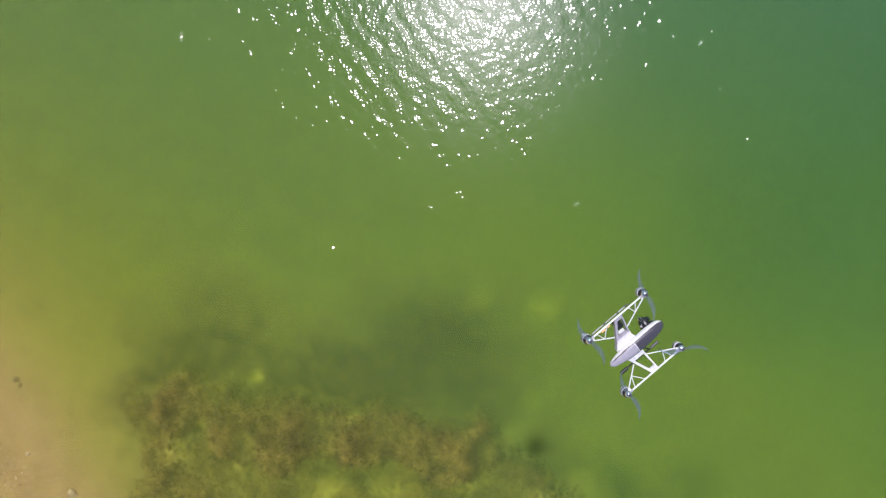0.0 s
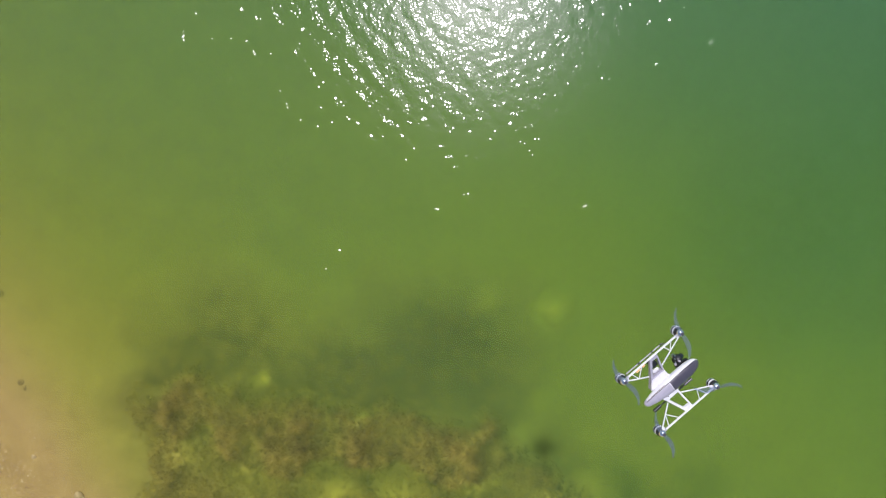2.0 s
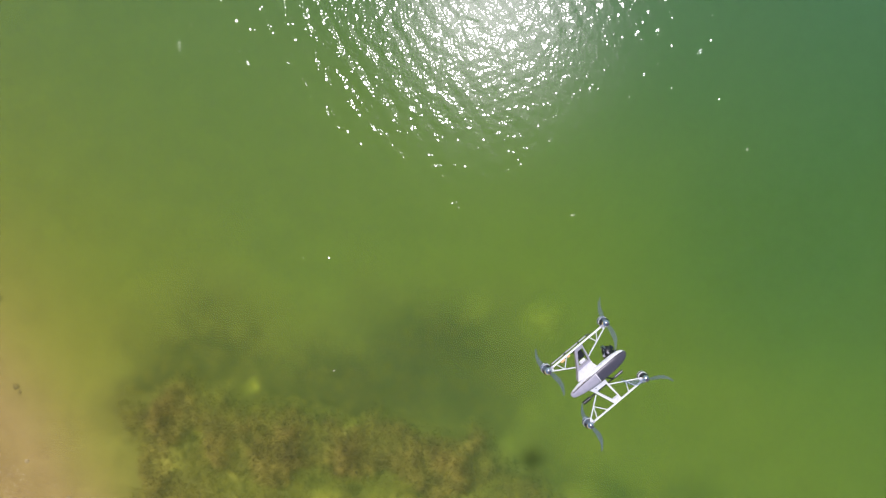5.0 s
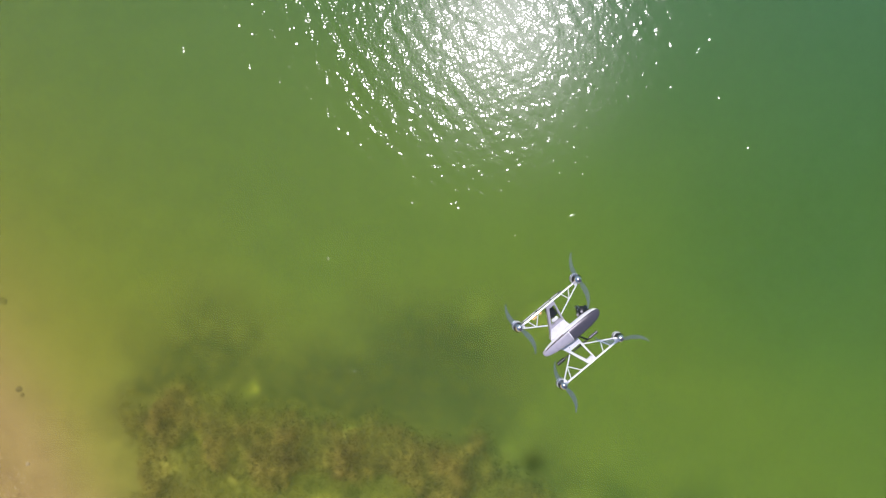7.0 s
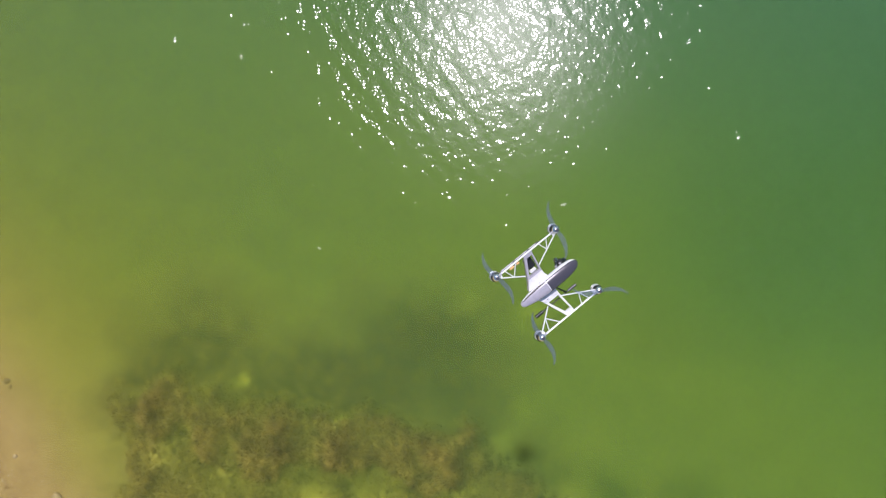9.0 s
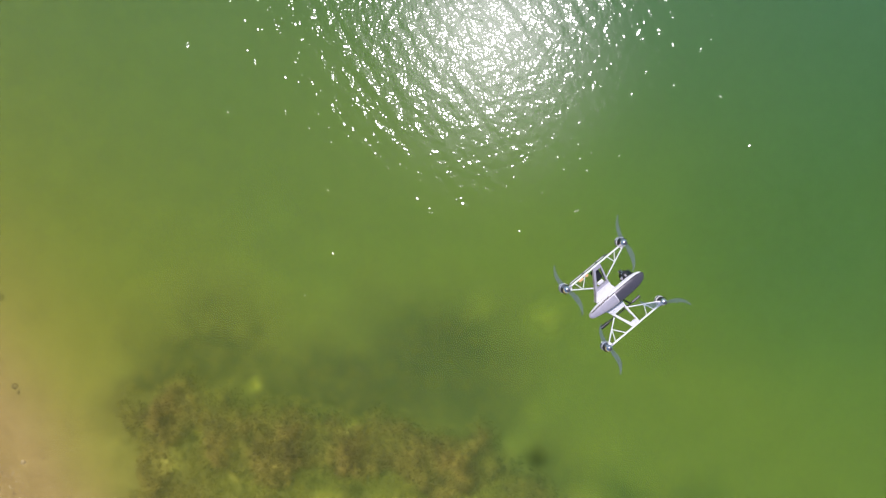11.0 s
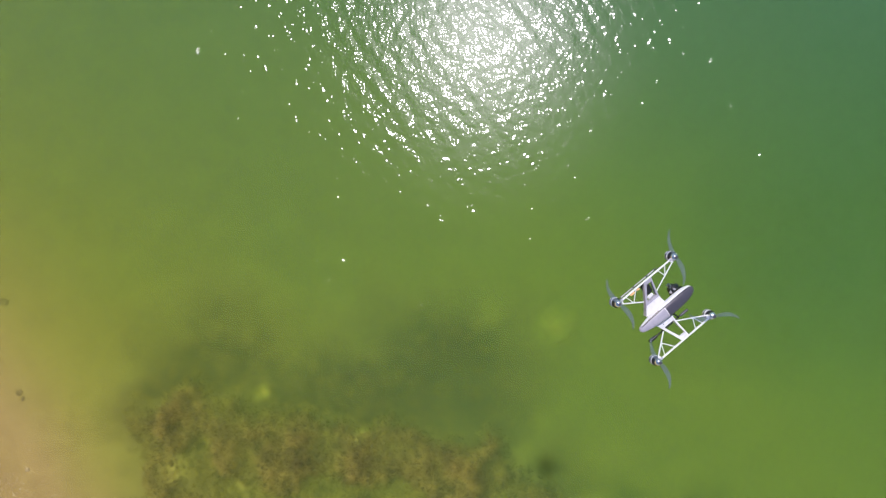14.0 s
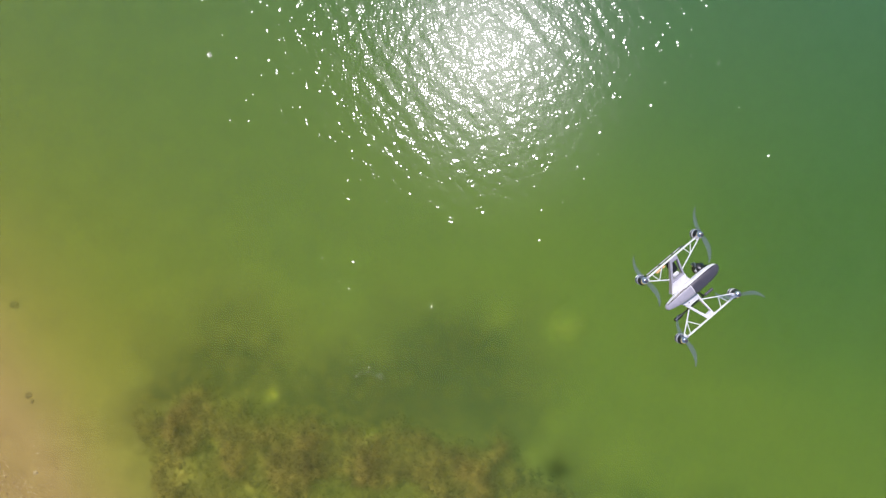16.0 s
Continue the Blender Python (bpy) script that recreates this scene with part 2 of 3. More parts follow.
def weed_cover(x, y):
    """How densely weed stands on the bed, 0 to 1."""
    u = x + 0.42 * smooth_noise(x, y, 1.6, 21, 5)
    v = y + 0.38 * smooth_noise(x, y, 1.6, 31, 5)
    w = 0.95 * blob(u, v, -4.66, -2.2, 0.86, 0.58, 6, 0.4)
    w = np.maximum(w, 0.92 * blob(u, v, -3.5, -2.6, 1.1, 0.55, -12, 0.35))
    w = np.maximum(w, blob(u, v, -2.1, -2.78, 1.85, 0.56, -5, 0.28))
    w = np.maximum(w, 0.95 * blob(u, v, -0.62, -2.85, 1.15, 0.52, -8, 0.4))
    w = np.maximum(w, 0.85 * blob(u, v, -5.08, -3.15, 0.42, 1.0, 8, 0.5))
    w = np.maximum(w, 0.7 * blob(u, v, -2.6, -3.4, 2.95, 1.15, -2, 0.25))
    w = np.maximum(w, 0.75 * blob(u, v, 0.35, -3.4, 1.2, 0.55, -14, 0.5))
    for cx, cy, r in ((-3.48, -1.83, 0.18), (-4.28, -2.62, 0.2), (-4.8, -3.05, 0.26), (-2.4, -3.62, 0.32), (-1.5, -3.5, 0.3), (-3.7, -3.2, 0.3)):
        w = w * (1 - 0.22 * blob(u, v, cx, cy, r, r * 0.7, 20, 0.8))
    return np.clip(w, 0, 1)


def algae_film(x, y):
    """Dark low growth on the bed round and beyond the standing weed."""
    u = x + 0.6 * smooth_noise(x, y, 0.9, 41)
    v = y + 0.7 * smooth_noise(x, y, 0.9, 51)
    a = 0.8 * weed_cover(x, y)
    a = np.maximum(a, np.maximum(0.78 * blob(u, v, -4.2, -1.5, 1.15, 0.9, 15, 0.7), 0.85 * blob(u, v, -4.6, -2.0, 1.1, 0.5, 10, 0.6)))
    a = np.maximum(a, 0.9 * blob(u, v, -0.75, -1.5, 1.35, 1.0, -15, 0.8))
    a = np.maximum(a, 0.86 * blob(u, v, -2.4, -1.95, 2.0, 0.8, 0, 0.6))
    a = np.maximum(a, 0.8 * blob(u, v, 2.3, -3.6, 1.0, 0.45, 0, 0.6))
    a = np.maximum(a, 0.6 * blob(u, v, 0.9, -3.3, 0.9, 0.6, 30, 0.7))
    a = np.maximum(a, 0.95 * blob(u, v, 4.3, 0.3, 1.5, 1.1, 40, 0.8))
    a = np.maximum(a, 0.5 * blob(u, v, 5.8, -0.6, 1.2, 0.7, 10, 0.8))
    for cx, cy, r in ((-3.5, -1.83, 0.14), (0.88, -0.78, 0.3)):
        a = a - 0.55 * blob(u, v, cx, cy, r, r * 0.7, 30, 0.9)
    return np.clip(a, 0, 1)


def mound(x, y):
    """Height of the matted weed banks over the bed."""
    clump = np.clip(0.5 + 0.85 * smooth_noise(x, y, 2.5, 81, 4), 0, 1)
    bank = weed_cover(x, y) ** 1.2 * np.maximum(depth(x, y) - 0.06, 0.0) * (0.56 + 0.28 * clump)
    low = 0.42 * np.maximum(depth(x, y), 0.0) * algae_film(x, y) * (0.85 + 0.2 * clump) * np.clip((2.2 - x) / 1.5, 0, 1)
    return np.maximum(bank, low)


def yellow_bloom(x, y):
    """Pale yellow tufts of filament algae on the bed."""
    u = x + 0.12 * smooth_noise(x, y, 3.0, 91)
    v = y + 0.12 * smooth_noise(x, y, 3.0, 95)
    a = np.zeros_like(x)
    for cx, cy, r, k in ((0.9, -0.78, 0.24, 1.0), (0.66, -2.2, 0.14, 0.3), (0.3, -2.75, 0.14, 0.3), (-0.3, -3.4, 0.12, 0.8), (0.75, -3.5, 0.2, 0.7), (-3.0, -2.75, 0.09, 0.7), (-2.0, -2.4, 0.08, 0.7), (-3.52, -1.83, 0.1, 1.0), (-4.3, -2.55, 0.08, 0.9),
                         (-4.82, -2.98, 0.18, 0.85), (-2.41, -3.62, 0.28, 0.9), (-1.4, -3.5, 0.22, 0.7), (1.6, -2.7, 0.4, 0.4), (1.5, -3.5, 0.3, 0.5), (2.6, -3.3, 0.35, 0.5), (-0.1, -0.62, 0.2, 0.3), (-3.7, -3.2, 0.2, 0.6)):
        a = np.maximum(a, k * blob(u, v, cx, cy, r, r * 0.8, 25, 0.9))
    return a


def rise(x, y):
    """Height of all growth over the bare sand."""
    return np.maximum(mound(x, y), 0.22 * np.maximum(depth(x, y), 0.0) * yellow_bloom(x, y))


near = (np.abs(gx) < 30) & (np.abs(gy) < 30)
relief = 0.02 * smooth_noise(gx, gy, 0.9, 3, 4) + 0.012 * smooth_noise(gx, gy, 5.0, 8, 3)
relief += 0.008 * np.sin(9.0 * (gx * 0.8 + gy * 0.6) + 2.5 * smooth_noise(gx, gy, 0.7, 61)) * (gx < -4)
bed_z = -depth(gx, gy) + np.where(near, relief + rise(gx, gy), 0.0)
ground = sheet("ground", xs, ys, bed_z, SAND)
tagged(ground, "silty sand lake bed shelving from a beach, patched with dark algae", "lake bed", kind="structure")
bloom_layer = ground.data.attributes.new("bloom", "FLOAT", "POINT")
bloom_layer.data.foreach_set("value", np.where(near, yellow_bloom(gx, gy), 0.0).astype(np.float32).ravel())
film_layer = ground.data.attributes.new("algae", "FLOAT", "POINT")
film_layer.data.foreach_set("value", np.where(near, algae_film(gx, gy), 0.0).astype(np.float32).ravel())


def bed_height(x, y):
    return -depth(x, y) + 0.02 * smooth_noise(x, y, 0.9, 3, 4) + rise(x, y)


# ---- the water ----
wx, wy = lines(-5.0, 4.8, 0.0115, 900, 8.6, 0.024), lines(-2.4, 4.9, 0.0115, 900, 5.4, 0.024)
hx, hy = np.meshgrid(wx, wy)
rng = np.random.RandomState(7)
wave = np.zeros_like(hx)
WIND = 36.0  # degrees from +x in which the ripples run
for k in range(210):
    length = 0.05 * (0.32 / 0.05) ** (rng.rand() ** 1.9)
    way = radians(WIND + rng.normal(0, 46))
    wave += 0.0097 * length / (2 * math.pi) * np.sin(2 * math.pi / length * (hx * math.cos(way) + hy * math.sin(way)) + rng.rand() * 6.283)
for k in range(16):  # longer swell in rows, bunching the glitter into slanting streaks
    length, way = rng.uniform(0.17, 0.42), radians(WIND + rng.normal(0, 11))
    wave += 0.0135 * length / (2 * math.pi) * np.sin(2 * math.pi / length * (hx * math.cos(way) + hy * math.sin(way)) + rng.rand() * 6.283)
gusts = 0.8 + 0.42 * smooth_noise(hx, hy, 0.55, 71, 3) + 0.5 * blob(hx, hy, -2.4, 3.8, 2.2, 1.5, 20, 0.8) + 0.14 * blob(hx, hy, 1.7, 2.9, 1.5, 1.5, 0, 0.8) - 0.24 * blob(hx, hy, 0.0, 3.5, 1.3, 1.1, 0, 0.7)
wave *= gusts * np.clip(0.66 + 0.34 * (hy - 0.4) / 2.8, 0.48, 1.1)
paw = np.maximum(blob(hx, hy, -1.9, -1.45, 0.75, 0.32, 5, 0.7), 0.6 * blob(hx, hy, -2.5, -0.2, 0.5, 0.95, 12, 0.8))
fine = np.zeros_like(hx)
for k in range(44):  # a cat's-paw of steep capillary ripples over the weed
    length, way = rng.uniform(0.045, 0.075), radians(60 + rng.normal(0, 55))
    fine += 0.056 * length / (2 * math.pi) * np.sin(2 * math.pi / length * (hx * math.cos(way) + hy * math.sin(way)) + rng.rand() * 6.283)
wave += fine * paw
for k in range(330):  # stray steep wavelets that catch the sun far from its mirror image
    cx, cy = rng.uniform(-6.6, 5.0), rng.uniform(-2.0, 4.4)
    i0, i1 = np.searchsorted(wx, (cx - 0.15, cx + 0.15))
    j0, j1 = np.searchsorted(wy, (cy - 0.15, cy + 0.15))
    dx, dy = hx[j0:j1, i0:i1] - cx, hy[j0:j1, i0:i1] - cy
    way, length, slope = rng.uniform(0, 6.283), rng.uniform(0.07, 0.12), rng.uniform(0.14, 0.36)
    wave[j0:j1, i0:i1] += slope * length / 6.283 * np.sin(6.283 / length * (dx * math.cos(way) + dy * math.sin(way))) * np.exp(-(dx * dx + dy * dy) / 0.0018)
calm = (np.abs(hx) < 12) & (np.abs(hy) < 12)
water = sheet("water", wx, wy, np.where(calm, wave, 0.0), SKIN)
tagged(water, "clear rippled lake water surface glittering with sunlight", "water", kind="structure")

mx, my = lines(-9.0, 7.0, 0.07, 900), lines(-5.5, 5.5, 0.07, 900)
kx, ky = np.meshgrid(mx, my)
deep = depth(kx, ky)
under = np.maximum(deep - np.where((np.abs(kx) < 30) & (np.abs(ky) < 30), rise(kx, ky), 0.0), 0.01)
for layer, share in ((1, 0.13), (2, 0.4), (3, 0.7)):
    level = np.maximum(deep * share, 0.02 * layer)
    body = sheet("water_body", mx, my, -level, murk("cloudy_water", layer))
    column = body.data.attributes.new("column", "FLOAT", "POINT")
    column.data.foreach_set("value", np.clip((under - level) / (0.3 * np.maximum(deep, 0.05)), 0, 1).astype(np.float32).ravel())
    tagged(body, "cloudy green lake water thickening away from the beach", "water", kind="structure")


# ---- standing weed and stones on the bed ----
def seaweed():
    """Feathery brown weed tufts, many curling blades in one mesh, paler towards their tips."""
    r = np.random.RandomState(11)
    x, y = r.uniform(-6.6, 2.2, 84000), r.uniform(-4.6, -1.1, 84000)
    cover = weed_cover(x, y)
    clump = np.clip(0.5 + 0.75 * smooth_noise(x, y, 2.5, 81, 4), 0, 1)
    keep = r.rand(len(x)) < (1 - 0.9 * yellow_bloom(x, y)) * np.clip(cover * 2.3 - 0.92, 0, 1) * np.clip(clump * 1.3, 0.7, 1) * 0.62
    x, y, clump, lush, lean = (np.repeat(v[keep], 8) for v in (x, y, clump, r.rand(len(x)), r.uniform(0, 6.283, len(x))))
    n = len(x)
    z = bed_height(x, y)
    tall = np.minimum((0.03 + 0.1 * clump * lush) * r.uniform(0.6, 1.0, n), np.maximum(-z - 0.09, 0.02))
    a, b = lean + r.normal(0, 0.95, n), r.uniform(-0.9, 0.9, n)
    spread, w = r.uniform(0.03, 0.11, n) * (0.5 + 0.7 * lush), r.uniform(0.0025, 0.006, n)
    co, tip = np.zeros((n, 8, 3)), np.zeros((n, 8))
    for i in range(4):
        f = i / 3
        px, py = x + np.cos(a + b * f) * spread * f ** 0.8, y + np.sin(a + b * f) * spread * f ** 0.8
        pz = z - 0.01 + tall * (f - 0.35 * f ** 3)
        ww = w * (0.7 + 0.8 * f - 1.2 * f * f)
        nx, ny = -np.sin(a + b * f) * ww, np.cos(a + b * f) * ww
        co[:, 2 * i] = np.stack((px - nx, py - ny, pz), -1)
        co[:, 2 * i + 1] = np.stack((px + nx, py + ny, pz + 0.004), -1)
        tip[:, 2 * i] = tip[:, 2 * i + 1] = f * (0.4 + 0.6 * lush)
    quad = np.array([(2 * i, 2 * i + 1, 2 * i + 3, 2 * i + 2) for i in range(3)])
    faces = (np.arange(n)[:, None, None] * 8 + quad).reshape(-1, 4)
    me = bpy.data.meshes.new("seaweed")
    me.from_pydata(co.reshape(-1, 3), [], faces)
    me.attributes.new("tip", "FLOAT", "POINT").data.foreach_set("value", tip.astype(np.float32).ravel())
    me.shade_smooth()
    me.materials.append(WEED)
    return tagged(new("seaweed", me), "golden-brown feathery water weed growing on the lake bed", "seaweed", kind="stuff")


seaweed()


def pebble(bm, x, y, z, size, r):
    m = Matrix.LocRotScale((x, y, z), Euler((r.uniform(-0.4, 0.4), r.uniform(-0.4, 0.4), r.uniform(0, 6.3))), (size, size * r.uniform(0.55, 0.9), size * r.uniform(0.4, 0.65)))
    vs = bmesh.ops.create_icosphere(bm, subdivisions=2 if size > 0.04 else 1, radius=1.0, matrix=m)["verts"]
    for v in vs:
        v.co += Vector((r.uniform(-1, 1), r.uniform(-1, 1), r.uniform(-1, 1))) * size * 0.13


def gravel():
    """Small pale pebbles and shell bits strewn over the shallow sand, as one mesh."""
    r = np.random.RandomState(19)
    x, y = r.uniform(-9.0, -5.7, 34000), r.uniform(-4.8, 0.6, 34000)
    keep = r.rand(34000) < np.clip(((-6.15 - x) - 1.24 * (y + 3.6)) / 1.3 + 0.25, 0.02, 1) ** 1.5
    x, y = x[keep], y[keep]
    n = len(x)
    z = bed_height(x, y)
    size, turn = 0.004 + 0.016 * r.rand(n) ** 3, r.uniform(0, 6.283, n)
    co = np.zeros((n, 8, 3))
    for k in range(6):
        d = size * r.uniform(0.7, 1.25, n)
        co[:, k] = np.stack((x + d * np.cos(turn + k * 1.0472), y + 0.7 * d * np.sin(turn + k * 1.0472), z + size * 0.1), -1)
    co[:, 6] = np.stack((x, y, z + size * 0.8), -1)
    co[:, 7] = np.stack((x, y, z - size * 0.3), -1)
    tri = np.array([(k, (k + 1) % 6, 6) for k in range(6)] + [((k + 1) % 6, k, 7) for k in range(6)])
    me = bpy.data.meshes.new("gravel")
    me.from_pydata(co.reshape(-1, 3), [], (np.arange(n)[:, None, None] * 8 + tri).reshape(-1, 3))
    me.materials.append(PEBBLE)
    return tagged(new("gravel", me), "pale pebbles and shell bits strewn over shallow sand", "gravel", kind="stuff")


gravel()
r = np.random.RandomState(23)
for x, y, size, coat in ((-6.42, -3.72, 0.11, STONE), (-6.3, -3.86, 0.07, STONE), (-7.15, -3.1, 0.05, STONE), (-7.38, -1.94, 0.06, MOSSY), (-7.32, -2.03, 0.045, MOSSY), (-7.76, -0.55, 0.08, MOSSY)):
    bm = bmesh.new()
    pebble(bm, 0, 0, 0, size, r)
    stone = part("stone", bm, coat)
    stone.location = (x, y, float(bed_height(np.array([x]), np.array([y]))[0]))
    tagged(stone, "silty pale stone half sunk in the sand" if coat is STONE else "dark algae-coated stone half sunk in the sand", "stone", "stones on the sand")


# ---- the hovering drone ----
def ring_loft(bm, sections, close=True):
    """Skins rings of equal length into a closed body."""
    rings = [[bm.verts.new(p) for p in ring] for ring in sections]
    n = len(rings[0])
    for a, b in zip(rings, rings[1:]):
        for i in range(n if close else n - 1):
            j = (i + 1) % n
            bm.faces.new((a[i], a[j], b[j], b[i]))
    if close:
        bm.faces.new(rings[0])
        bm.faces.new(rings[-1])
    return bm


def tube(a, b, radius, sides=8, flat=1.0):
    """A straight round bar from a to b; flat stretches it upright."""
    bm = bmesh.new()
    a, b = Vector(a), Vector(b)
    turn = (b - a).to_track_quat("Z", "Y").to_matrix()
    side = turn @ Vector((1, 0, 0))
    rings = []
    for p in (a, b):
        ring = []
        for k in range(sides):
            t = 2 * math.pi * k / sides
            v = turn @ Vector((math.cos(t), math.sin(t), 0)) * radius
            v.z *= flat
            ring.append(p + v)
        rings.append(ring)
    return ring_loft(bm, rings)


def turned(profile, sides=20):
    """A body turned round z from (radius, height) pairs."""
    bm = bmesh.new()
    ring_loft(bm, [[(max(r, 1e-4) * math.cos(2 * math.pi * k / sides), max(r, 1e-4) * math.sin(2 * math.pi * k / sides), z) for k in range(sides)] for r, z in profile])
    return bm


def box(cx, cy, cz, lx, ly, lz, bevel=0.002):
    bm = bmesh.new()
    bmesh.ops.create_cube(bm, size=1.0, matrix=Matrix.LocRotScale((cx, cy, cz), None, (lx, ly, lz)))
    if bevel:
        bmesh.ops.bevel(bm, geom=bm.edges[:], offset=bevel, segments=2, affect="EDGES")
    return bm


def half_width(x):
    return float(np.interp(x, [-0.142, -0.138, -0.126, -0.095, -0.05, 0.0, 0.05, 0.09, 0.12, 0.138, 0.148, 0.152],
                           [0.004, 0.0100, 0.0155, 0.0225, 0.0280, 0.0310, 0.0316, 0.0300, 0.0258, 0.0192, 0.0110, 0.004]))


def hull_ring(x, grow=0.0, start=0.0, end=360.0, count=28):
    """One cross-section of the hull; 0 degrees lies on its port side, 90 on top."""
    w = half_width(x) + grow
    lift = 0.004 * math.cos(x * 12)
    ring = []
    for k in range(count):
        t = radians(start + (end - start) * k / (count if end - start >= 360 else count - 1))
        c, s = math.cos(t), math.sin(t)
        ring.append((x, w * math.copysign(abs(c) ** 0.85, c), lift + (0.72 if s > 0 else 0.9) * w * math.copysign(abs(s) ** 0.85, s)))
    return ring


def shell(x0, x1, start, end, grow, thick=0.0015, steps=18):
    """A curved panel lying on the hull, with an edge of its own."""
    bm = bmesh.new()
    rings = []
    for k in range(steps + 1):
        x = x0 + (x1 - x0) * k / steps
        outer = hull_ring(x, grow, start, end, 14)
        inner = hull_ring(x, grow - thick - 0.002, start, end, 14)
        rings.append(outer + inner[::-1])
    return ring_loft(bm, rings)


def pierced_plate(outer, inner, top, low, edge=0.0016):
    """A plate with a window: both outlines have as many corners; top and low give the heights over the plan."""
    bm = bmesh.new()
    loops = [[bm.verts.new((x, y, f(x, y))) for x, y in pts] for pts, f in ((outer, top), (inner, top), (inner, low), (outer, low))]
    n = len(outer)
    for a, b in zip(loops, loops[1:] + loops[:1]):
        for i in range(n):
            k = (i + 1) % n
            bm.faces.new((a[i], a[k], b[k], b[i]))
    rims = [e for e in bm.edges if e.calc_face_angle(0) > 0.7]
    bmesh.ops.bevel(bm, geom=rims, offset=edge, segments=2, affect="EDGES")
    return bm


def slab(points, top, low, edge=0.0014):
    """A closed plate over a plan outline; top and low give its heights."""
    bm = bmesh.new()
    up, down = [[bm.verts.new((x, y, f(x, y))) for x, y in points] for f in (top, low)]
    bm.faces.new(up)
    bm.faces.new(down[::-1])
    for i in range(len(points)):
        k = (i + 1) % len(points)
        bm.faces.new((up[i], up[k], down[k], down[i]))
    bmesh.ops.bevel(bm, geom=[e for e in bm.edges if e.calc_face_angle(0) > 0.7], offset=edge, segments=2, affect="EDGES")
    return bm


def blade(angle, radius, twist, material, hub):
    """One slim propeller blade, twisted, with a swept-back sabre curve."""
    bm = bmesh.new()
    rings = []
    for k in range(15):
        f = k / 14
        d = 0.008 + (radius - 0.008) * f
        chord = 0.007 + 0.017 * math.sin(math.pi * min(1, 0.12 + f * 0.9)) * (1 - 0.45 * f)
        tw = twist * (0.5 - 0.35 * f)
        bend = -0.32 * f * f
        ring = []
        for u, v in ((-0.5, 0), (-0.15, 0.0012), (0.5, 0), (-0.15, -0.0008)):
            px, py = d, u * chord * math.cos(tw)
            ring.append((px * math.cos(bend) - py * math.sin(bend), px * math.sin(bend) + py * math.cos(bend), u * chord * math.sin(tw) + v + 0.004 * f))
        rings.append(ring)
    ring_loft(bm, rings)
    bmesh.ops.rotate(bm, verts=bm.verts, cent=(0, 0, 0), matrix=Matrix.Rotation(radians(angle), 3, "Z"))
    return part("blade", bm, material, hub)


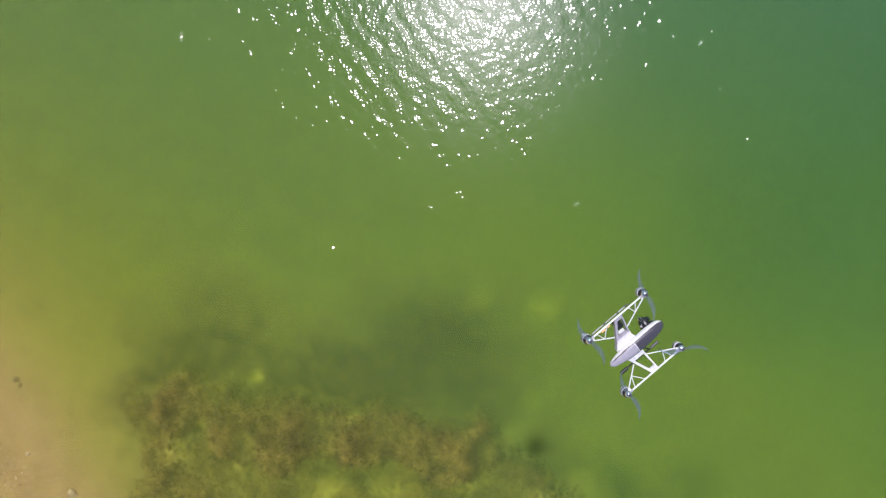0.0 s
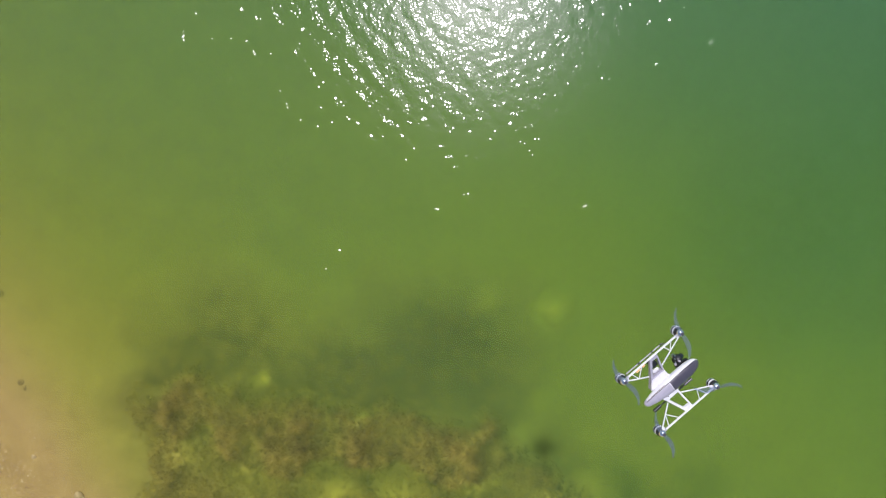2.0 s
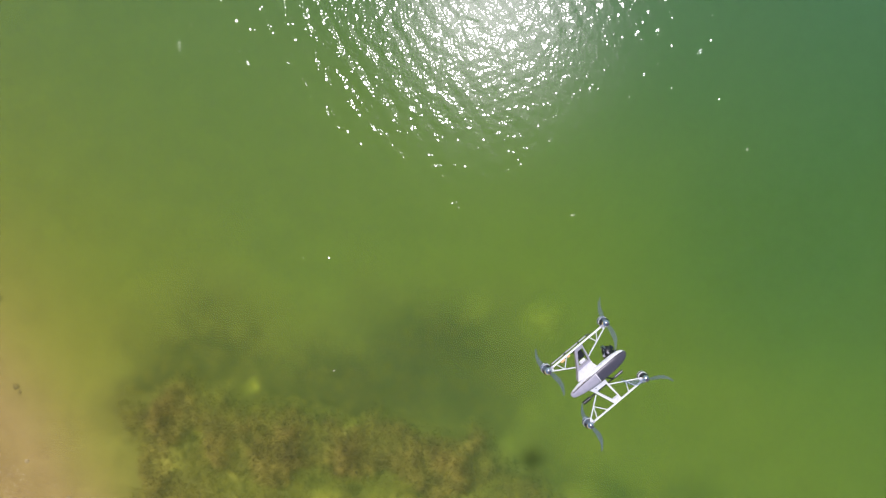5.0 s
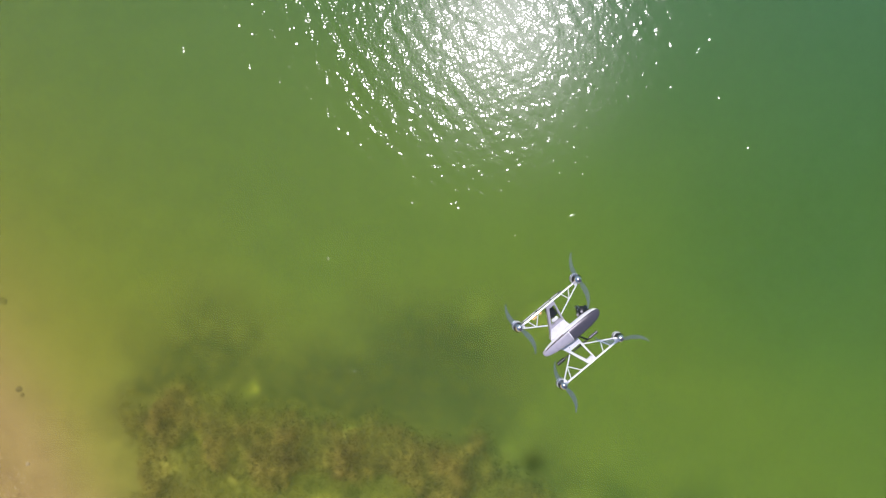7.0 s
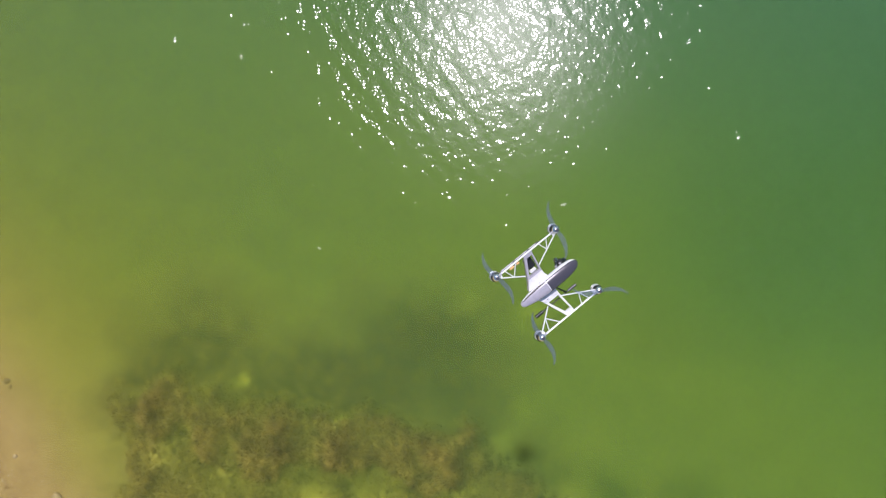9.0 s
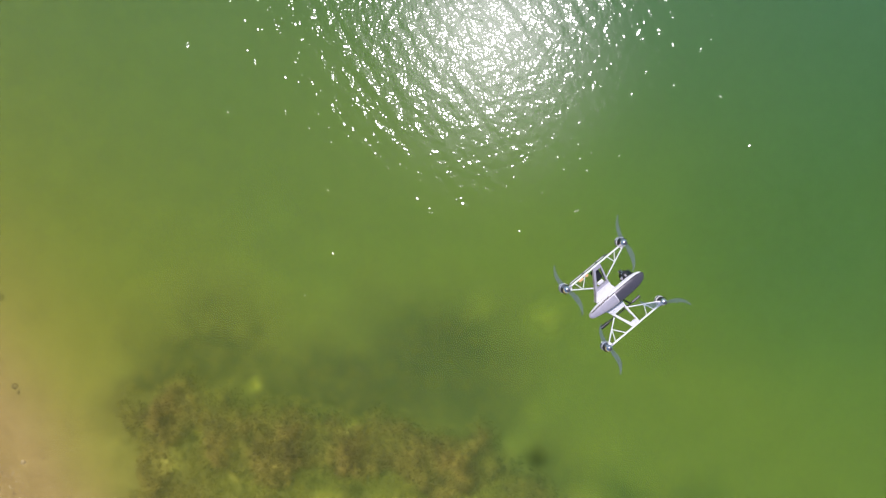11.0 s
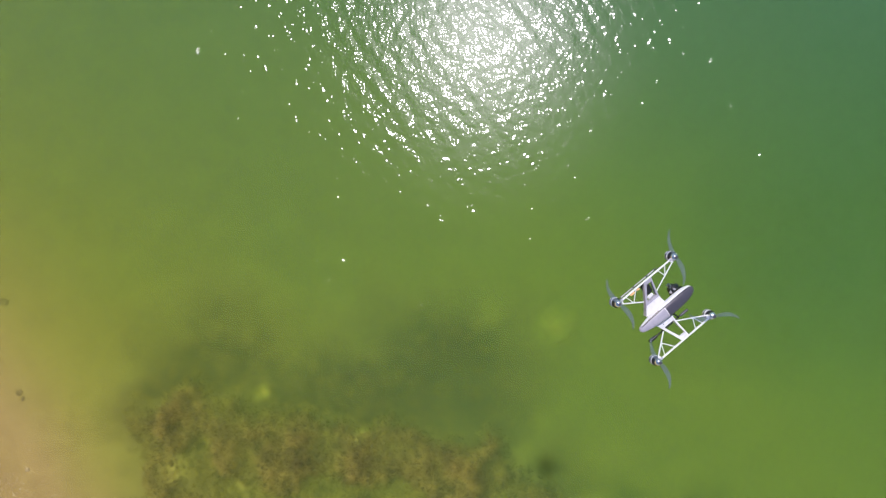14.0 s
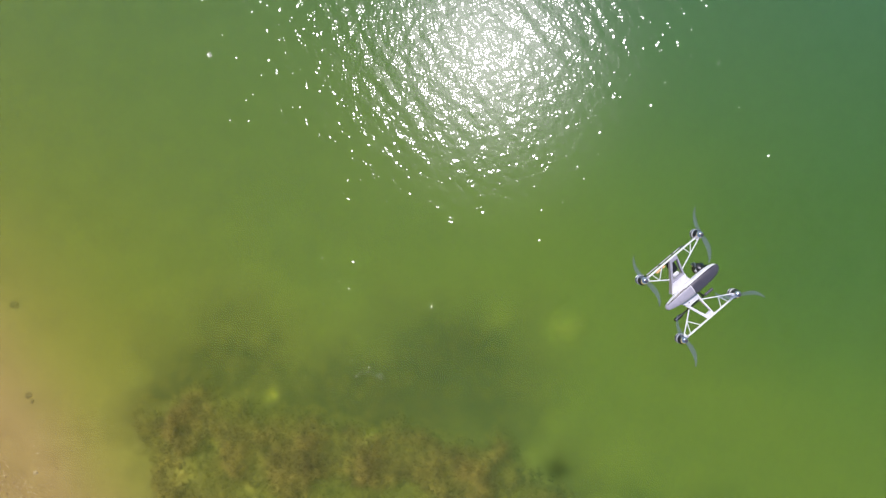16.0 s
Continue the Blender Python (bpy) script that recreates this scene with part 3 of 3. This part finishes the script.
def drone():
    thing = new("drone")
    tagged(thing, "white and grey four-rotor drone with truss arms hovering over the lake", "drone")
    reach, span = 0.1542, 0.1627  # motors from the middle, lengthwise and sideways

    # body
    bm = bmesh.new()
    ring_loft(bm, [hull_ring(x) for x in np.linspace(-0.142, 0.152, 40)])
    body = part("body", bm, WHITE, thing, "glossy white plastic body")
    part("canopy", shell(-0.006, 0.1515, 47, 133, 0.0026), SLATE, body, "dark metallic grey front canopy")
    part("rear_panel", shell(-0.136, -0.010, 48, 136, 0.0018), LILAC, body, "pale grey rear panel")
    part("seam", shell(-0.128, 0.148, 39, 46, 0.0024), BLACK, body, "thin black seam stripe")
    part("seam", shell(-0.128, 0.148, 137, 142, 0.0018), BLACK, body, "thin black seam stripe")
    part("trim_line", shell(-0.132, -0.030, 29, 33, 0.0014), BROWN, body, "thin brown trim line")
    part("tail_cap", shell(-0.1424, -0.126, -60, 240, 0.0012), LILAC, body)
    part("gimbal_mount", box(0.100, 0.0, -0.036, 0.060, 0.036, 0.018, 0.005), BLACK, body, "black gimbal mount")

    # arms, one on each side
    for side in (1, -1):
        arm = new("arm")
        arm.parent = thing
        tagged(arm, "white truss arm with a pierced pylon")
        ly = lambda y: side * y
        top = lambda x, y: -0.018 + 0.022 * min(1, max(0, (abs(y) - 0.05) / 0.11))
        low = lambda x, y: top(x, y) - 0.022 + 0.011 * (abs(y) - 0.03) / 0.13
        outer = [(0.024, 0.022), (0.015, 0.046), (0.017, 0.078), (0.024, 0.163), (-0.014, 0.163), (-0.050, 0.078), (-0.064, 0.046), (-0.080, 0.022)]
        hole = [(0.0085, 0.070), (0.009, 0.074), (0.0115, 0.105), (0.0165, 0.143), (-0.0095, 0.143), (-0.0275, 0.105), (-0.041, 0.074), (-0.040, 0.070)]
        # the port pylon's shade is put into its colour: grey for white
        part("pylon", pierced_plate([(x, ly(y)) for x, y in outer], [(x, ly(y)) for x, y in hole], top, low), LILAC if side > 0 else WHITE, arm, "white pylon with a window through it, greyed for shade on the port side")
        part("root_fairing", slab([(x, ly(y)) for x, y in ((0.025, 0.021), (0.0155, 0.046), (0.016, 0.060), (-0.053, 0.060), (-0.065, 0.046), (-0.081, 0.021))],
                                  lambda x, y: top(x, y) + 0.004, lambda x, y: top(x, y) - 0.002), WHITE, arm, "white fairing over the pylon root")
        beam = part("beam", tube((-reach, ly(span), 0.001), (reach, ly(span), 0.001), 0.0036, 8, 1.4), WHITE, arm, "slim white beam")
        for sx in (1, -1):
            part("collar", tube((sx * (reach - 0.026), ly(span), 0.001), (sx * (reach - 0.016), ly(span), 0.001), 0.0052, 10, 1.3), LILAC, beam)
        if side > 0:
            part("lower_rail", tube((-0.124, span, -0.022), (0.070, span, -0.022), 0.0026), LILAC, arm, "thin grey rail under the beam")
            for px, qx in ((-0.124, -0.134), (-0.052, -0.052), (0.070, 0.082)):
                part("rail_post", tube((px, span, -0.022), (qx, span, 0.001), 0.0024), SLATE, arm)
            for px in (-0.056, 0.018, 0.064):
                part("rail_clip", box(px, span, -0.022, 0.012, 0.007, 0.008, 0.002), BLACK, arm, "black clip on the rail")
            for lx, size in ((-0.080, 0.024), (-0.050, 0.015)):
                part("lamp", box(lx, 0.152, -0.004, size, 0.010, 0.012, 0.003), ORANGE, arm, "orange marker lamp")
            # plain black block that makes the pylon window dark inside
            part("window_block", box(-0.006, 0.112, -0.036, 0.036, 0.050, 0.014, 0.004), BLACK, arm, "black block below the pylon window")
            part("connector", box(-0.013, 0.080, -0.026, 0.030, 0.014, 0.010, 0.003), WHITE, arm, "white plug in the pylon")
        for sx, root_x, knot_x, near_x, far_x in ((1, 0.016, 0.082, 0.063, 0.104), (-1, -0.054, -0.094, -0.054, -0.113)):
            tip, root = Vector((sx * 0.146, ly(0.152), 0.0)), Vector((root_x, ly(0.082), top(0, 0.082) - 0.006))
            part("strut", tube(tip, root, 0.0029), WHITE, arm)
            knot = tip.lerp(root, (tip.x - knot_x) / (tip.x - root_x))
            part("web", tube(knot, (near_x, ly(span), 0.0), 0.0023, 6), WHITE, arm)
            part("web", tube(knot, (far_x, ly(span), 0.0), 0.0023, 6), WHITE, arm)
            part("gusset", box(sx * 0.139, ly(0.155), -0.001, 0.016, 0.014, 0.006, 0.002), WHITE, arm)

    # motors and propellers
    for sx, sy, phase in ((1, 1, 75), (-1, 1, -92), (1, -1, -40), (-1, -1, -100)):
        motor = part("motor", turned([(0.010, 0.012), (0.0175, 0.014), (0.0200, 0.019), (0.0200, 0.027), (0.0170, 0.029), (0.0170, 0.036), (0.0205, 0.038), (0.0205, 0.049), (0.0165, 0.054)], 28), BLACK, thing, "black motor with a domed silver cap")
        motor.location = (sx * reach, sy * span, -0.052)
        part("motor_band", turned([(0.0165, 0.0290), (0.0215, 0.0298), (0.0215, 0.0345), (0.0165, 0.0355)], 28), WHITE, motor, "white ring round the motor")
        part("motor_band", turned([(0.0195, 0.0165), (0.0212, 0.0175), (0.0212, 0.0200), (0.0195, 0.0210)], 28), SILVER, motor, "thin silver ring round the motor")
        part("cap", turned([(0.0165, 0.0530), (0.0168, 0.0575), (0.0148, 0.0635), (0.0100, 0.0685), (0.0045, 0.0705), (0.0010, 0.0710)], 28), CHROME, motor, "domed silver motor cap")
        hub = part("propeller", turned([(0.006, 0.066), (0.0072, 0.0675), (0.0072, 0.0725), (0.004, 0.0745)], 14), SLATE, motor, "two-bladed smoke-grey propeller")
        for half in (0, 180):
            b = blade(phase + half + 14, 0.124, 0.6, SMOKE, hub)
            b.location = (0, 0, 0.069)

    # camera under the nose
    gimbal = part("gimbal", box(0.086, 0.0, -0.052, 0.030, 0.044, 0.014, 0.004), BLACK, thing, "black camera gimbal under the nose")
    for y in (-0.020, 0.020):
        for x in (0.076, 0.098):
            part("damper", turned([(0.004, -0.006), (0.0055, -0.003), (0.0055, 0.003), (0.004, 0.006)], 10), LILAC, gimbal, "small rubber damper").location = (x, y, -0.044)
    part("gimbal_arm", tube((0.084, 0.024, -0.052), (0.100, 0.034, -0.078), 0.0055, 10), BLACK, gimbal)
    bm = bmesh.new()
    bmesh.ops.create_uvsphere(bm, u_segments=24, v_segments=14, radius=0.024, matrix=Matrix.Translation((0.106, 0.004, -0.080)))
    ball = part("camera_ball", bm, BLACK, gimbal, "round black camera head")
    part("gimbal_motor", tube((0.100, 0.026, -0.080), (0.100, 0.037, -0.080), 0.010, 16), SILVER, gimbal, "small silver gimbal motor")
    part("ribbon_cable", tube((0.080, 0.020, -0.046), (0.094, 0.032, -0.062), 0.0025, 6), SILVER, gimbal, "grey ribbon cable")
    part("lens", tube((0.122, 0.004, -0.083), (0.135, 0.004, -0.086), 0.011, 18), LENS, ball, "dark glass lens")

    # landing bar under the body
    gear = part("landing_bar", tube((-0.108, -0.104, -0.060), (0.096, -0.104, -0.060), 0.0034), BLACK, thing, "black landing bar on a bent leg")
    part("bar_foot", tube((-0.116, -0.104, -0.060), (-0.078, -0.104, -0.060), 0.0078, 12), BLACK, gear, "thick rubber foot")
    part("bar_foot", tube((0.062, -0.104, -0.060), (0.104, -0.104, -0.060), 0.0060, 12), SLATE, gear, "slim grey foot")
    part("leg", tube((-0.040, -0.104, -0.060), (-0.038, -0.052, -0.014), 0.0042), BLACK, gear)
    part("leg", tube((0.052, -0.104, -0.060), (0.022, -0.044, -0.014), 0.0038), BLACK, gear)
    return thing


flyer = drone()
flyer.matrix_world = pose(0.6465, -0.2255, 5.919, 18.76, 7.56, 39.56)
